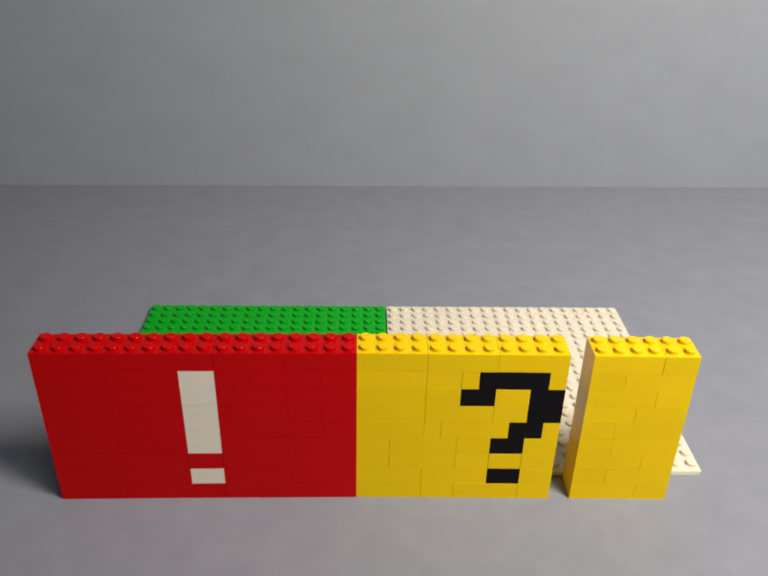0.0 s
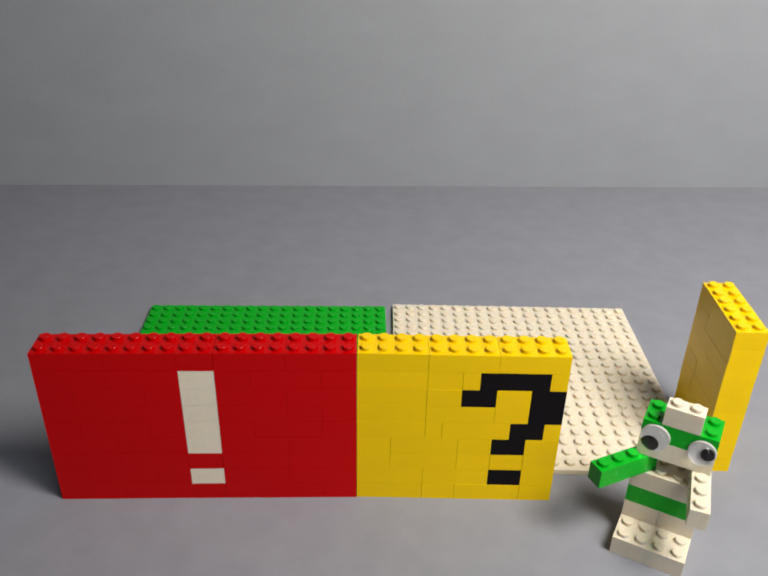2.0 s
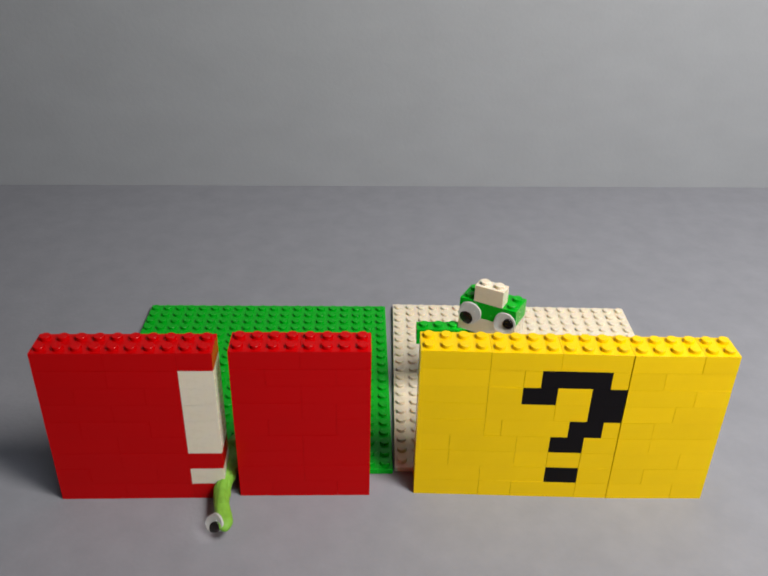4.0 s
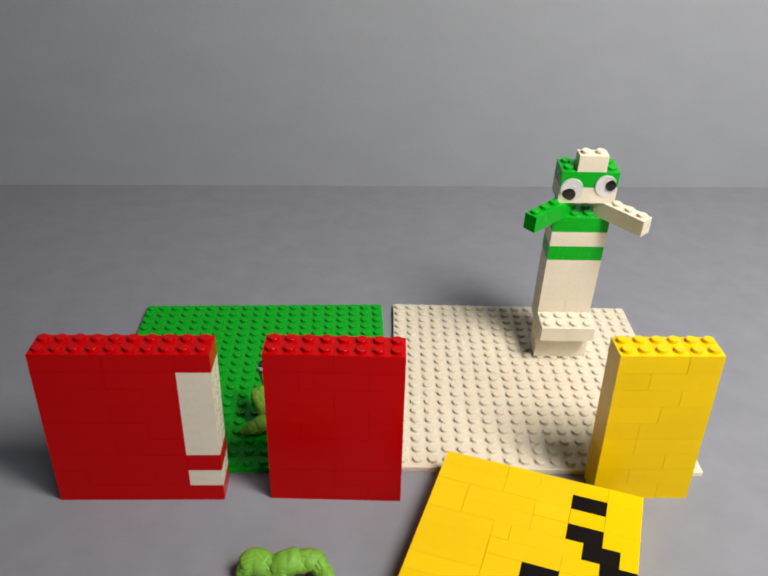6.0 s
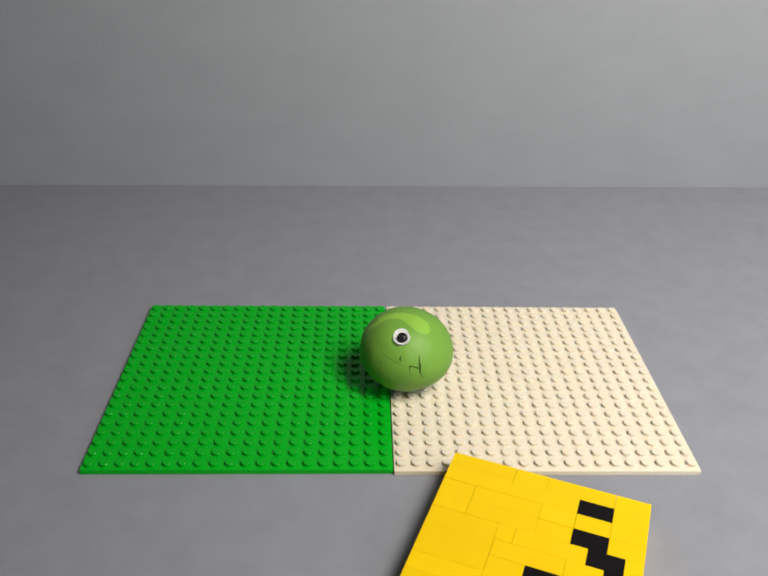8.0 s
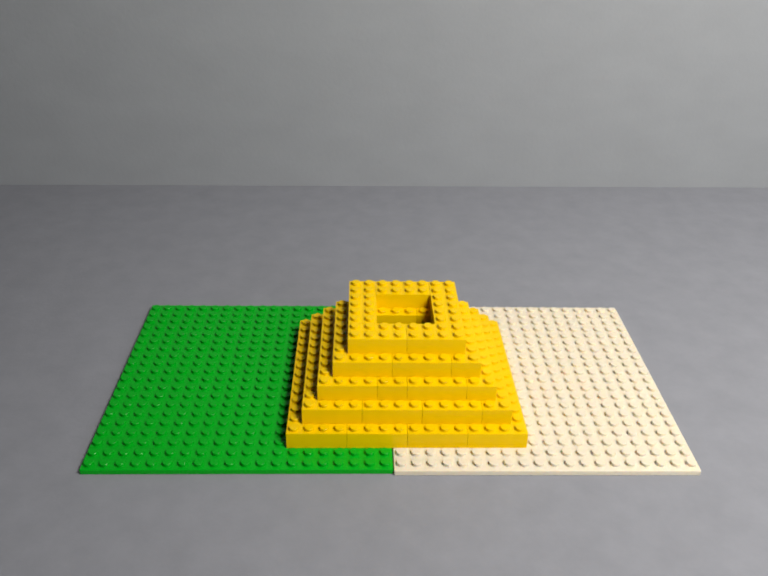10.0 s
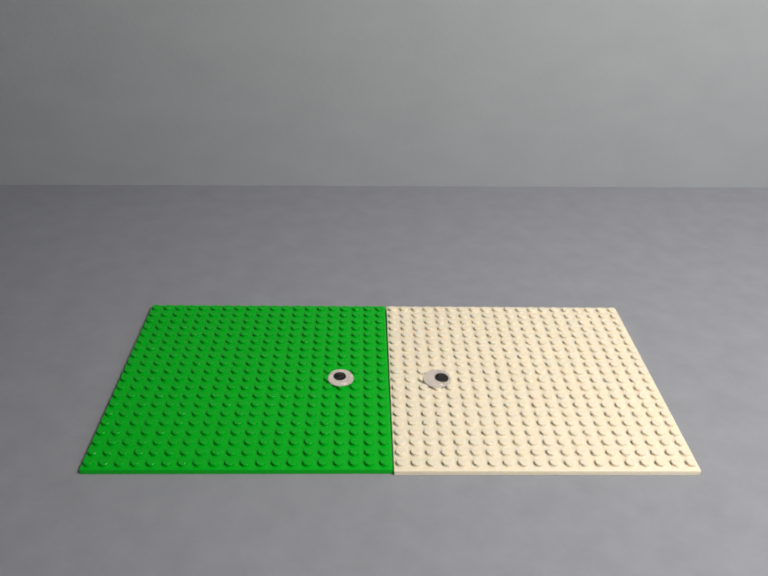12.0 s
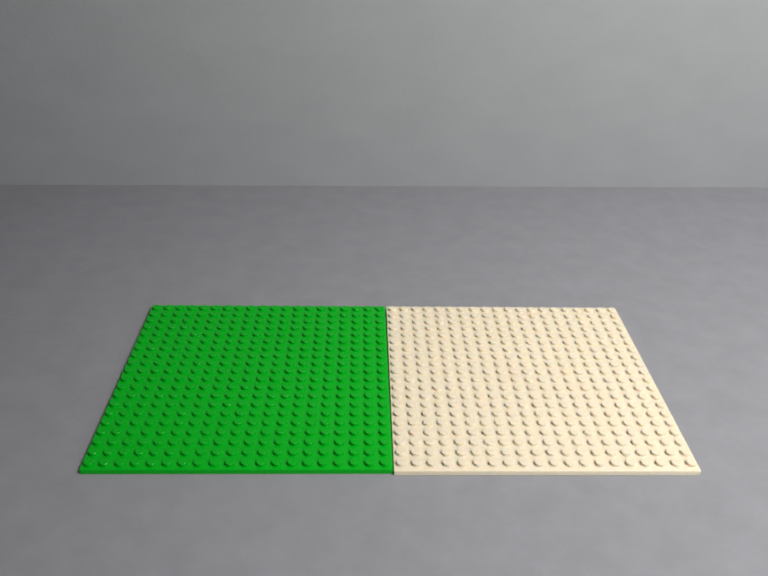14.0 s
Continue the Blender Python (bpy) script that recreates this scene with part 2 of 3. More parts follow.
def loose_brick(name, label, mat, group):
    ob = thing(name, label, "brick", group)
    part("brick", brick(4, 2, mat), ob, m=at(-2 * P, 0, 0))
    return ob


whites = [loose_brick("loose_brick", "white two by four brick stacked in the figure's body", WHITE, "white bricks") for k in range(6)]
green_loose = loose_brick("loose_brick", "green two by four brick stacked in the figure's body", GREEN, "green bricks")


# ---- clay worms, in rigid lumps ----
def lump(k, off, r, length, end=False, fold=False):
    """The k-th piece of a rolled clay worm, along x; folds and twists run on from piece to piece."""
    rnd = random.Random(17 * k + 3)
    turn, slant = rnd.uniform(0, 6.283), rnd.uniform(0.25, 0.45) if fold else 0.0
    ca, sa = math.cos(turn), math.sin(turn)
    bm = bmesh.new()
    bmesh.ops.create_icosphere(bm, subdivisions=5, radius=1)
    for v in bm.verts:
        n = v.co.normalized()
        side = math.hypot(n.y, n.z)
        wide = side if end else side ** 0.40
        uy, uz = (n.y / side, n.z / side) if side > 1e-6 else (0.0, 0.0)
        along = k * 0.5 + n.x * length / 0.0095
        place = Vector((along * 0.9, uy * 0.8, uz * 0.8)) + off
        groove = abs(noise.noise(Vector((along * 0.40 + 0.5 * uy, uy * 0.6, uz * 0.6)) - off))
        q = 1 + 0.20 * noise.noise(place) + 0.04 * noise.noise(place * 3.1) - 0.09 * max(0.0, 0.06 - groove) / 0.06
        if fold:
            q *= 1.05 + 0.09 * n.x
        y, z = uy * wide * r * q, uz * wide * r * 0.95 * q
        v.co = Vector((n.x * length * (0.85 if fold else 1.0) + slant * (y * ca + z * sa), y, z))
    return mesh_of(bm, "lump", CLAY, True)


def worm(name, label, count, r, length, eye_r, tail):
    ob = thing(name, label, "clay worm", "clay worms")
    lumps = []
    for k in range(count):
        u = k / (count - 1)
        taper = min(1.10, tail + 3.4 * u, 0.72 + max(0.0, 1.9 * (0.78 - u)))
        last = k in (0, count - 1)
        lumps.append(part("segment", lump(k, Vector((1.7, 0.3 * count, 4.1)), r * taper, r * taper * 1.5 if last else length, last, k in (4, 9, 13, 18, 21)), ob))
    eye = new("eye")
    eye.parent = ob
    fill_eye(eye, eye_r, 0.0008, -0.0015)
    return ob, lumps, eye


big_worm = worm("clay_worm", "long lumpy green clay worm with one googly eye", 28, 0.0053, 0.0056, 0.0045, 0.62)
small_worm = worm("clay_worm", "shorter thin green clay worm with one googly eye", 22, 0.0047, 0.0050, 0.0047, 0.34)


# ---- wads of clay that are kneaded together ----
def wad(seed, r):
    rnd = random.Random(seed)
    off = Vector((rnd.uniform(-9, 9), rnd.uniform(-9, 9), rnd.uniform(-9, 9)))
    bm = bmesh.new()
    bmesh.ops.create_icosphere(bm, subdivisions=5, radius=1)
    for v in bm.verts:
        n = v.co.normalized()
        fold = abs(noise.noise(n * 1.05 + off))
        k = 1 + 0.22 * noise.noise(n * 1.1 - off) + 0.05 * noise.noise(n * 4 + off) - 0.16 * max(0.0, 0.08 - fold) / 0.08
        v.co = Vector((n.x * 1.2, n.y, n.z * 0.9)) * r * k
    return mesh_of(bm, "wad", BALL_CLAY, True)


wads = []
for _k, _r in enumerate((0.0158, 0.0180, 0.0170, 0.0165, 0.0150, 0.0105, 0.0100, 0.0115, 0.0105)):
    wads.append(tagged(new("clay_wad", wad(31 + _k, _r)), "folded wad of green modelling clay", "modelling clay", "clay wads"))


# ---- the clay ball ----
ball = thing("clay_ball", "smooth green clay ball with light streaks and one eye", "clay ball")


def ball_point(n, lift=1.0):
    k = 1 + 0.03 * noise.noise(n * 1.1 + Vector((3, 1, 7))) + 0.012 * noise.noise(n * 3.0)
    return Vector((n.x * 0.0269, n.y * 0.0264, n.z * 0.0232)) * k * lift


def ball_body():
    bm = bmesh.new()
    bmesh.ops.create_icosphere(bm, subdivisions=5, radius=1)
    for v in bm.verts:
        v.co = ball_point(v.co.normalized())
    return mesh_of(bm, "body", BALL_CLAY, True)


part("body", ball_body(), ball)


def ball_dir(u, v):
    """Direction on the ball from its face: u to the side, v upwards; the face looks forwards and 31 degrees up."""
    w = math.sqrt(max(0.0, 1 - u * u - v * v))
    tilt, turn = Matrix.Rotation(radians(-31), 3, "X"), Matrix.Rotation(radians(-17), 3, "Z")
    return turn @ (tilt @ Vector((u, -w, v)))


def ribbon(name, pts, width, mat, lift):
    """A thin strip of streak clay or painted crack shade pressed into the ball along directions (az, el, width factor).
    """
    bm = bmesh.new()
    fine = []
    ext = [pts[0]] + pts + [pts[-1]]
    for a, b, c, d in zip(ext, ext[1:], ext[2:], ext[3:]):
        for k in range(8):
            t = k / 8
            fine.append(tuple(0.5 * (2 * q + (r - p) * t + (2 * p - 5 * q + 4 * r - s) * t * t + (3 * q - p - 3 * r + s) * t ** 3)
                              for p, q, r, s in zip(a, b, c, d)))
    fine.append(pts[-1])
    prev = None
    for k, (a, e, w) in enumerate(fine):
        n = ball_dir(a, e)
        nxt = ball_dir(*fine[min(k + 1, len(fine) - 1)][:2]) - ball_dir(*fine[max(k - 1, 0)][:2])
        side = n.cross(nxt).normalized() * width * w / 0.028
        ring = [bm.verts.new(ball_point((n + side * s).normalized(), lift if abs(s) < 0.8 else 0.996)) for s in (-1, -0.75, -0.3, 0.3, 0.75, 1)]
        if prev:
            for j in range(5):
                bm.faces.new((prev[j], prev[j + 1], ring[j + 1], ring[j]))
        prev = ring
    return part(name, mesh_of(bm, name, mat, True), ball)


ribbon("streak", [(-0.86, 0.18, 0.4), (-0.60, 0.40, 0.7), (-0.40, 0.66, 0.9), (-0.10, 0.80, 1.1), (0.20, 0.78, 1.7), (0.38, 0.71, 1.8), (0.50, 0.65, 1.3), (0.58, 0.61, 0.5)], 0.0036, STREAK, 1.002)
ribbon("crack", [(0.60, 0.10, 0.2), (0.62, 0.0, 0.8), (0.66, -0.16, 1.6), (0.68, -0.3, 0.9), (0.73, -0.42, 0.2)], 0.00045, CRACK_SHADE, 1.002)
ribbon("crack", [(0.45, -0.24, 0.2), (0.53, -0.20, 0.9), (0.64, -0.22, 1.0)], 0.00045, CRACK_SHADE, 1.002)
ribbon("crack", [(0.50, -0.22, 0.9), (0.50, -0.33, 0.5), (0.54, -0.44, 0.2)], 0.00035, CRACK_SHADE, 1.002)
ribbon("crack", [(0.30, -0.02, 0.3), (0.28, -0.10, 0.9), (0.32, -0.15, 0.4)], 0.00045, CRACK_SHADE, 1.002)
ribbon("crack", [(-0.12, -0.12, 0.2), (0.08, -0.16, 0.7), (0.28, -0.22, 0.6), (0.42, -0.26, 0.2)], 0.0002, CRACK_SHADE, 1.0015)
ribbon("crack", [(-0.12, -0.32, 0.7), (-0.09, -0.34, 0.5)], 0.00045, CRACK_SHADE, 1.002)
ball_eye = new("eye"); ball_eye.parent = ball
fill_eye(ball_eye, 0.0048, 0.0004, -0.0006)
_n = ball_dir(0.17, 0.36)
ball_eye.matrix_basis = Matrix.Translation(ball_point(_n, 0.985)) @ (_n + Vector((0, 0, 0.35))).to_track_quat("Z", "Y").to_matrix().to_4x4()


# ---- the pyramid of yellow bricks, course by course ----
def course(label, cells, group):
    """cells: (studs in x, studs in y, x, y) from the course's corner."""
    ob = thing("brick_course", label, "bricks", group)
    for nx, ny, x, y in cells:
        part("brick", brick(nx, ny, YELLOW), ob, m=at(x * P, y * P))
    return ob


def split(n, first=4):
    out, x = [], 0
    while x < n:
        w = min(first if x == 0 else 4, n - x)
        out.append((x, w))
        x += w
    return out


FRONT = {16: (4, 4, 4, 4), 14: (4, 4, 4, 2), 12: (4, 2, 4, 2), 10: (4, 4, 2), 8: (4, 4), 6: (2, 4)}
LAYERS = []
for _k, _n in enumerate((16, 14, 12, 10, 8, 6, 4, 2)):
    side = "row of yellow bricks in the stepped pyramid"
    if _n >= 6:
        cells, x = [], 0
        for w in FRONT[_n]:
            cells.append((w, 2, x, 0))
            x += w
        front = course(side, cells, "pyramid courses")
        deep = _n - 2 if _n >= 10 else _n
        back = course(side, [(w, 2, x, deep - 2) for x, w in split(_n, 2)], "pyramid courses")
        left = course(side, [(2, w, 0, 2 + y) for y, w in split(deep - 4)], "pyramid courses")
        right = course(side, [(2, w, _n - 2, 2 + y) for y, w in split(deep - 4, 2)], "pyramid courses")
        LAYERS.append([front, right, left, back])
    else:
        LAYERS.append([course("yellow brick at the top of the stepped pyramid", [(_n, 2, 0, 0)], "pyramid courses")])

# ---- loose googly eyes ----
def loose_eye(label, r, px, py):
    ob = thing("googly_eye", label, "googly eye", "googly eyes")
    return ob, fill_eye(ob, r, px, py, 0.0024, 0.46, EYE_GREY, 0.0005)


small_eye_a = loose_eye("small googly eye with a black pupil on the green studs", 0.0079, 0.002, 0)
small_eye_b = loose_eye("small googly eye with a black pupil on the white studs", 0.0086, -0.003, 0)
large_eye_a = loose_eye("large googly eye with a loose black pupil", 0.0093, 0.0, 0)
large_eye_b = loose_eye("large googly eye with a loose black pupil", 0.0093, 0.0, 0)


# ---- stop-motion ----
def held(events, offset=0):
    """Rows for walk(): each pose (t, m) is held until the next; wide turns go in steps."""
    out = []
    for k, (t, m) in enumerate(events):
        f0 = 0 if k == 0 else round(t * 30) - 1
        f1 = 420 if k == len(events) - 1 else round(events[k + 1][0] * 30) - 2
        out.append([f0, f1, m])
    rows = []
    for k, (f0, f1, m) in enumerate(out):
        if k:
            p = out[k - 1][2]
            turn = p.to_quaternion().rotation_difference(m.to_quaternion()).angle
            turn = min(turn, 2 * math.pi - turn)
            if turn > radians(85):
                rows.pop()
                last = rows[-1][0] if rows else -1
                a = max(f0 - 2, last + 1) if f0 - 2 > last else f0 - 1
                rows.append((a, p))
                n = 2 if turn < radians(160) else 3
                stops = [a + 1 + j for j in range(n - 1)]
                for j, f in enumerate(stops):
                    q = p.to_quaternion().slerp(m.to_quaternion(), (j + 1) / n)
                    rows.append((f, Matrix.LocRotScale(p.translation.lerp(m.translation, (j + 1) / n), q, None)))
                f0 = stops[-1] + 1
        rows.append((f0, m))
        if f1 > f0:
            rows.append((f1, m))
    clean = []
    for f, m in rows:
        if clean and f <= clean[-1][0]:
            continue
        clean.append((f, m))
    if len(clean) == 1:
        clean.append((420, clean[0][1]))
    return [(f / 30, m) for f, m in clean]


def curve(*pts):
    """A worm's line from tail to head, in millimetres."""
    p = [Vector(q) * MM for q in pts]
    p = [p[0] * 2 - p[1]] + p + [p[-1] * 2 - p[-2]]
    line = []
    for a, b, c, d in zip(p, p[1:], p[2:], p[3:]):
        for k in range(12):
            t = k / 12
            line.append(0.5 * (2 * b + (c - a) * t + (2 * a - 5 * b + 4 * c - d) * t * t + (3 * b - a - 3 * c + d) * t ** 3))
    line.append(p[-2])
    run_len = [0.0]
    for a, b in zip(line, line[1:]):
        run_len.append(run_len[-1] + (b - a).length)
    return line, run_len


def on_curve(cv, u):
    line, run_len = cv
    s = u * run_len[-1]
    k = min(max(i for i, r in enumerate(run_len) if r <= s), len(line) - 2)
    t = (s - run_len[k]) / max(1e-9, run_len[k + 1] - run_len[k])
    return line[k].lerp(line[k + 1], t), (line[min(k + 2, len(line) - 1)] - line[max(k - 1, 0)]).normalized()


def clump(centre, rx, ry, rz, count, phase):
    """Lumps pressed round a ball: poses spread evenly over an ellipsoid's upper and side faces."""
    out = []
    for k in range(count):
        z = 1 - 1.7 * (k + 0.5) / count
        a = phase + k * 2.399963
        n = Vector((math.sqrt(1 - z * z) * math.cos(a), math.sqrt(1 - z * z) * math.sin(a), z))
        q = n.to_track_quat("Z", "X")
        out.append(Matrix.Translation(Vector(centre) + Vector((n.x * rx, n.y * ry, n.z * rz))) @ q.to_matrix().to_4x4())
    return out


def key_worm(made, events):
    """events: (t, curve, way the eye looks) or (t, list of poses, place of the eye)."""
    ob, lumps, eye = made
    walk(ob, [(0, at(0, 0, 0)), (14, at(0, 0, 0))])
    n = len(lumps)
    tracks, eye_track = [[] for _ in lumps], []
    for t, line, way in events:
        if isinstance(line, list):
            for k in range(n):
                tracks[k].append((t, line[k]))
            eye_track.append((t, way))
            continue
        for k in range(n):
            p, d = on_curve(line, k / (n - 1))
            tracks[k].append((t, Matrix.Translation(p) @ d.to_track_quat("X", "Z").to_matrix().to_4x4()))
        p, d = on_curve(line, 0.985)
        w = Vector(way).normalized()
        eye_track.append((t, Matrix.Translation(p + w * 0.0042) @ w.to_track_quat("Z", "Y").to_matrix().to_4x4()))
    for k in range(n):
        walk(lumps[k], held(tracks[k]))
    walk(eye, held(eye_track))


BALL = [(7.3, 0.1119, 0.1147, STUD + 0.0237), (7.4, 0.1190, 0.1124, STUD + 0.0237), (7.5, 0.1118, 0.1147, STUD + 0.0237), (7.6, 0.0729, 0.1017, STUD + 0.0237), (7.7, 0.0309, 0.0887, STUD + 0.0237), (7.8, 0.0096, 0.0725, STUD + 0.0237), (9.3, -0.62, -0.66, 0.0240)]


def key_wad(k, *places):
    away = pose(-0.56 + 0.045 * k, -0.74, 0.013, 0, 0, 40 * k)
    rows = [(0, away)]
    for t, p in list(zip((7.0, 7.1, 7.2, 7.3), places))[0 if k > 4 or k == 1 else 1:]:
        rows.append((t, pose(p[0] * MM, p[1] * MM, p[2] * MM, 25 * math.sin(7 * t * k), 20 * math.cos(9 * t + k), 40 * k + 30 * math.sin(5 * t + k))))
    rows.append((7.4, pose(-0.56 + 0.045 * k, -0.74, 0.013, 0, 0, 40 * k)))
    walk(wads[k], held(rows))


def motions():
    # baseplates, nudged a little between the shots
    walk(green_plate, held([(0, at(0, 0)), (5.3, pose(0.0002, 0.0012, 0, 0, 0, 0.6)), (6.0, pose(0.001, 0.0026, 0, 0, 0, 1.27)), (6.5, pose(0.0001, 0, 0, 0, 0, 0.07)), (10.3, at(0, 0))]))
    walk(white_plate, held([(0, pose(0.0003, -0.0002, 0, 0, 0, -0.1)), (0.3, pose(0.0008, 0.0028, 0, 0, 0, -1.55)), (5.3, pose(0.001, 0.003, 0, 0, 0, -1.6)),
                            (6.5, pose(0.0003, -0.0002, 0, 0, 0, -0.1)), (6.6, pose(0.0014, 0.002, 0, 0, 0, -1.4)), (6.9, pose(0.0004, -0.0002, 0, 0, 0, -0.1)), (10.3, pose(0.0003, -0.0002, 0, 0, 0, -0.1))]))
    # walls
    walk(red_left, held([(0, pose(-0.1628, -0.0175, 0, 0, 0, 0.51)), (5.3, pose(-0.1631, -0.0178, 0, 0, 0, -2.74)), (6.0, pose(-0.1635, -0.0181, 0, 0, 0, 0.02)),
                         (6.3, pose(-0.1637, -0.0182, 0, 0, 0, 0.8)), (7.15, pose(-0.18, -0.03, 0, 80, 0, -30)), (7.2, pose(-0.1322, -0.0076, 0, 90, 0, -40.6)), (7.8, pose(-0.62, 0.10, 0, 90, 0, -40.6))]))
    walk(red_right, held([(0, pose(-0.0827, -0.0168, 0, 0, 0, 0.26)), (3.1, pose(-0.0762, -0.0154, 0, 0, 0, 0.21)), (4.4, pose(-0.0657, -0.0157, 0, 0, 0, -0.2)),
                          (5.5, pose(-0.0613, -0.0147, 0, 0, 0, 0)), (5.6, pose(-0.0622, -0.0151, 0, 0, 0, -0.2)), (5.7, pose(-0.0762, -0.0154, 0, 0, 0, 0.2)),
                          (6.0, pose(-0.0609, -0.0171, 0, 0, 0, -2.1)), (6.27, pose(-0.064, -0.02, 0, 50, 0, 20)), (6.3, pose(-0.0664, -0.0229, 0, 83.5, -6, 37.5)), (6.5, pose(-0.0708, -0.0212, 0, 83.7, -6.9, 30.7)),
                          (6.6, pose(-0.0739, -0.0149, 0, 85.6, -6.9, 17.4)), (7.2, pose(-0.0729, -0.0025, 0, 90, 0, 1.6)), (7.9, pose(-0.62, -0.05, 0, 90, 0, 1.6))]))
    walk(question, held([(0, pose(-0.019, -0.0163, 0, 0, 0, -0.8)), (1.8, pose(-0.0186, -0.0163, 0, 0, 0, -1.6)), (2.2, pose(-0.0186, -0.016, 0, 0, 0, -0.7)),
                         (2.7, pose(0.0098, -0.0139, 0, 0, 0, -2.2)), (2.8, pose(-0.0186, -0.016, 0, 0, 0, -0.7)), (2.9, pose(0.0098, -0.0139, 0, 0, 0, -2.2)),
                         (4.4, pose(0.0047, -0.0149, 0, 0, 0, -1.8)), (5.5, pose(0.0024, -0.0145, 0, 0, 0, -2.1)), (5.57, pose(0.002, -0.024, 0, 50, 0, -1)), (5.6, pose(0.0016, -0.0288, 0, 90, 0, -0.6)),
                         (5.7, pose(0.0045, -0.0250, 0, 90, 0, -0.8)), (6.0, pose(0.0275, -0.0004, 0, 90, 0, -20)), (6.6, pose(0.0255, -0.0037, 0, 90, 0, -18.2)),
                         (8.0, pose(0.0312, -0.0015, 0, 90, 0, -22.2)), (8.1, pose(-0.62, 0.26, 0, 90, 0, -22.2))]))
    ajar = pose(0.1619, 0.0501, 0, 0, 0, -92.4)
    ends = [(0, 0.0875, -0.9), (0.1, 0.0915, -0.9), (0.2, 0.0778, -0.8), (0.3, 0.0875, -0.9), (0.4, 0.0935, -0.5), (0.5, 0.1059, -0.2), (0.6, 0.0842, -0.8), (0.7, 0.0935, -0.5), (0.8, 0.1010, -0.5), (0.9, 0.1300, -1.0)]
    walk(yellow_end, held([(t, pose(x, -0.0178, 0, 0, 0, a)) for t, x, a in ends] + [(0.97, pose(0.15, 0.02, 0, 0, 0, -50)), (1.0, ajar), (2.17, pose(0.14, 0.01, 0, 0, 0, -40)), (2.2, pose(0.099, -0.0173, 0, 0, 0, -1.4))]
                     + [(t, pose(x, -0.0172 if t < 2.65 else -0.0178, 0, 0, 0, a)) for t, x, a in ((2.3, 0.0772, -0.4), (2.6, 0.093, 0), (2.7, 0.1059, -0.4), (2.8, 0.1000, 0), (2.9, 0.1059, -0.4), (4.4, 0.1013, -1.1), (5.5, 0.0985, -0.3), (6.0, 0.099, 0.1))]
                     + [(6.5, pose(0.09, -0.0619, 0.016, 103.9, -1, 70.6)), (6.6, pose(0.0972, -0.068, 0.016, 101.3, 1.6, 71.2)), (8.0, pose(-0.62, -0.2, 0.0035, 101.3, 1.6, 71.2))]))

    # the figure: t, pose, build of its body, angle of the green arm, of the white arm
    acts = [(0, pose(0.0, 0.010, 0.021, 90, 0, 127), "E", 0, 180),
            (0.7, pose(0.050, 0.004, 0.021, 90, 0, 127), "E", 0, 180),
            (1.0, pose(0.0616, -0.0022, 0.021, 90, 0, 127.8), "E", 0, 180),
            (1.2, pose(0.0660, -0.0032, 0.021, 90, 0, 131), "E", 70, 120),
            (1.5, pose(0.0655, -0.0030, 0.021, 90, 0, 127.5), "E", 80, 75),
            (1.65, pose(0.075, 0.02, 0.015, 45, 0, 60), "A", 150, -30),
            (1.7, pose(0.091, 0.033, STUD, 0, 0, -20), "A", -150, -30),
            (1.8, pose(0.125, 0.0104, STUD, 0, 0, -28.1), "A", -109.5, -59.1),
            (2.0, pose(0.1205, -0.0455, 0, 0, 0, -29.8), "A", -127.1, -82.2),
            (2.2, pose(0.0788, -0.0463, 0, 0, 0, 155.8), "A", -171.4, -4),
            (2.4, pose(0.0640, -0.0520, 0, 0, 0, -36), "A", -160, -95),
            (2.5, pose(0.0094, -0.0547, 0, 0, 0, -51.8), "A", -169.7, -114.3),
            (3.0, pose(-0.0193, -0.0425, 0, 0, 0, -127.7), "A", 180, -120.1),
            (3.7, pose(-0.004, -0.046, 0, 0, 0, -90), "A", -170, -100),
            (4.0, pose(0.05, 0.05, STUD, 0, 0, -30), "A", -150, -60),
            (4.5, pose(0.1074, 0.1079, STUD + 0.0004, 5.9, 0.35, -0.2), "B", -139.1, -49),
            (5.8, pose(0.1074, 0.1079, STUD + 0.0004, 5.9, 0.35, -0.2), "B", -110, -78),
            (6.0, pose(0.1074, 0.1079, STUD + 0.0004, 5.9, 0.35, -0.2), "B", -139.1, -49),
            (6.4, pose(0.128, 0.096, STUD, 0, 0, -44), "B", -120, -60),
            (6.5, pose(0.124, 0.0959, STUD, 0, 0, -44.7), "C", -82.4, -82.6),
            (6.6, pose(0.117, 0.080, STUD, 0, 0, -34), "D", -4, 180),
            (6.7, pose(0.1204, 0.0900, STUD, 0, 0, -34.8), "D", -4.4, 180),
            (6.8, pose(0.1205, 0.1175, STUD, 0, 0, -32.2), "D", -4, 176),
            (6.9, pose(0.1223, 0.1125, 0.0200, -80, 0, -35), "D", -4, 160),
            (7.0, pose(0.1045, 0.1073, 0.0150, -84, 0, -23), "G", 180, 0),
            (7.1, pose(-0.62, -0.34, 0.0165, -80, 0, -23), "G", 180, 0)]
    walk(figure, held([(t, m) for t, m, *_ in acts]))
    level = {"A": (0, 1, 2, 4), "B": (2, 3, 7, 10), "C": (0, 1, 3, 6), "D": (0, 1, 2, 3), "E": (0, 1, 2, 4), "G": (0, 1, 2, 1)}
    tracks = {}

    def put(ob, t, m):
        tracks.setdefault(ob.name, (ob, []))[1].append((t, m))

    seen = ""
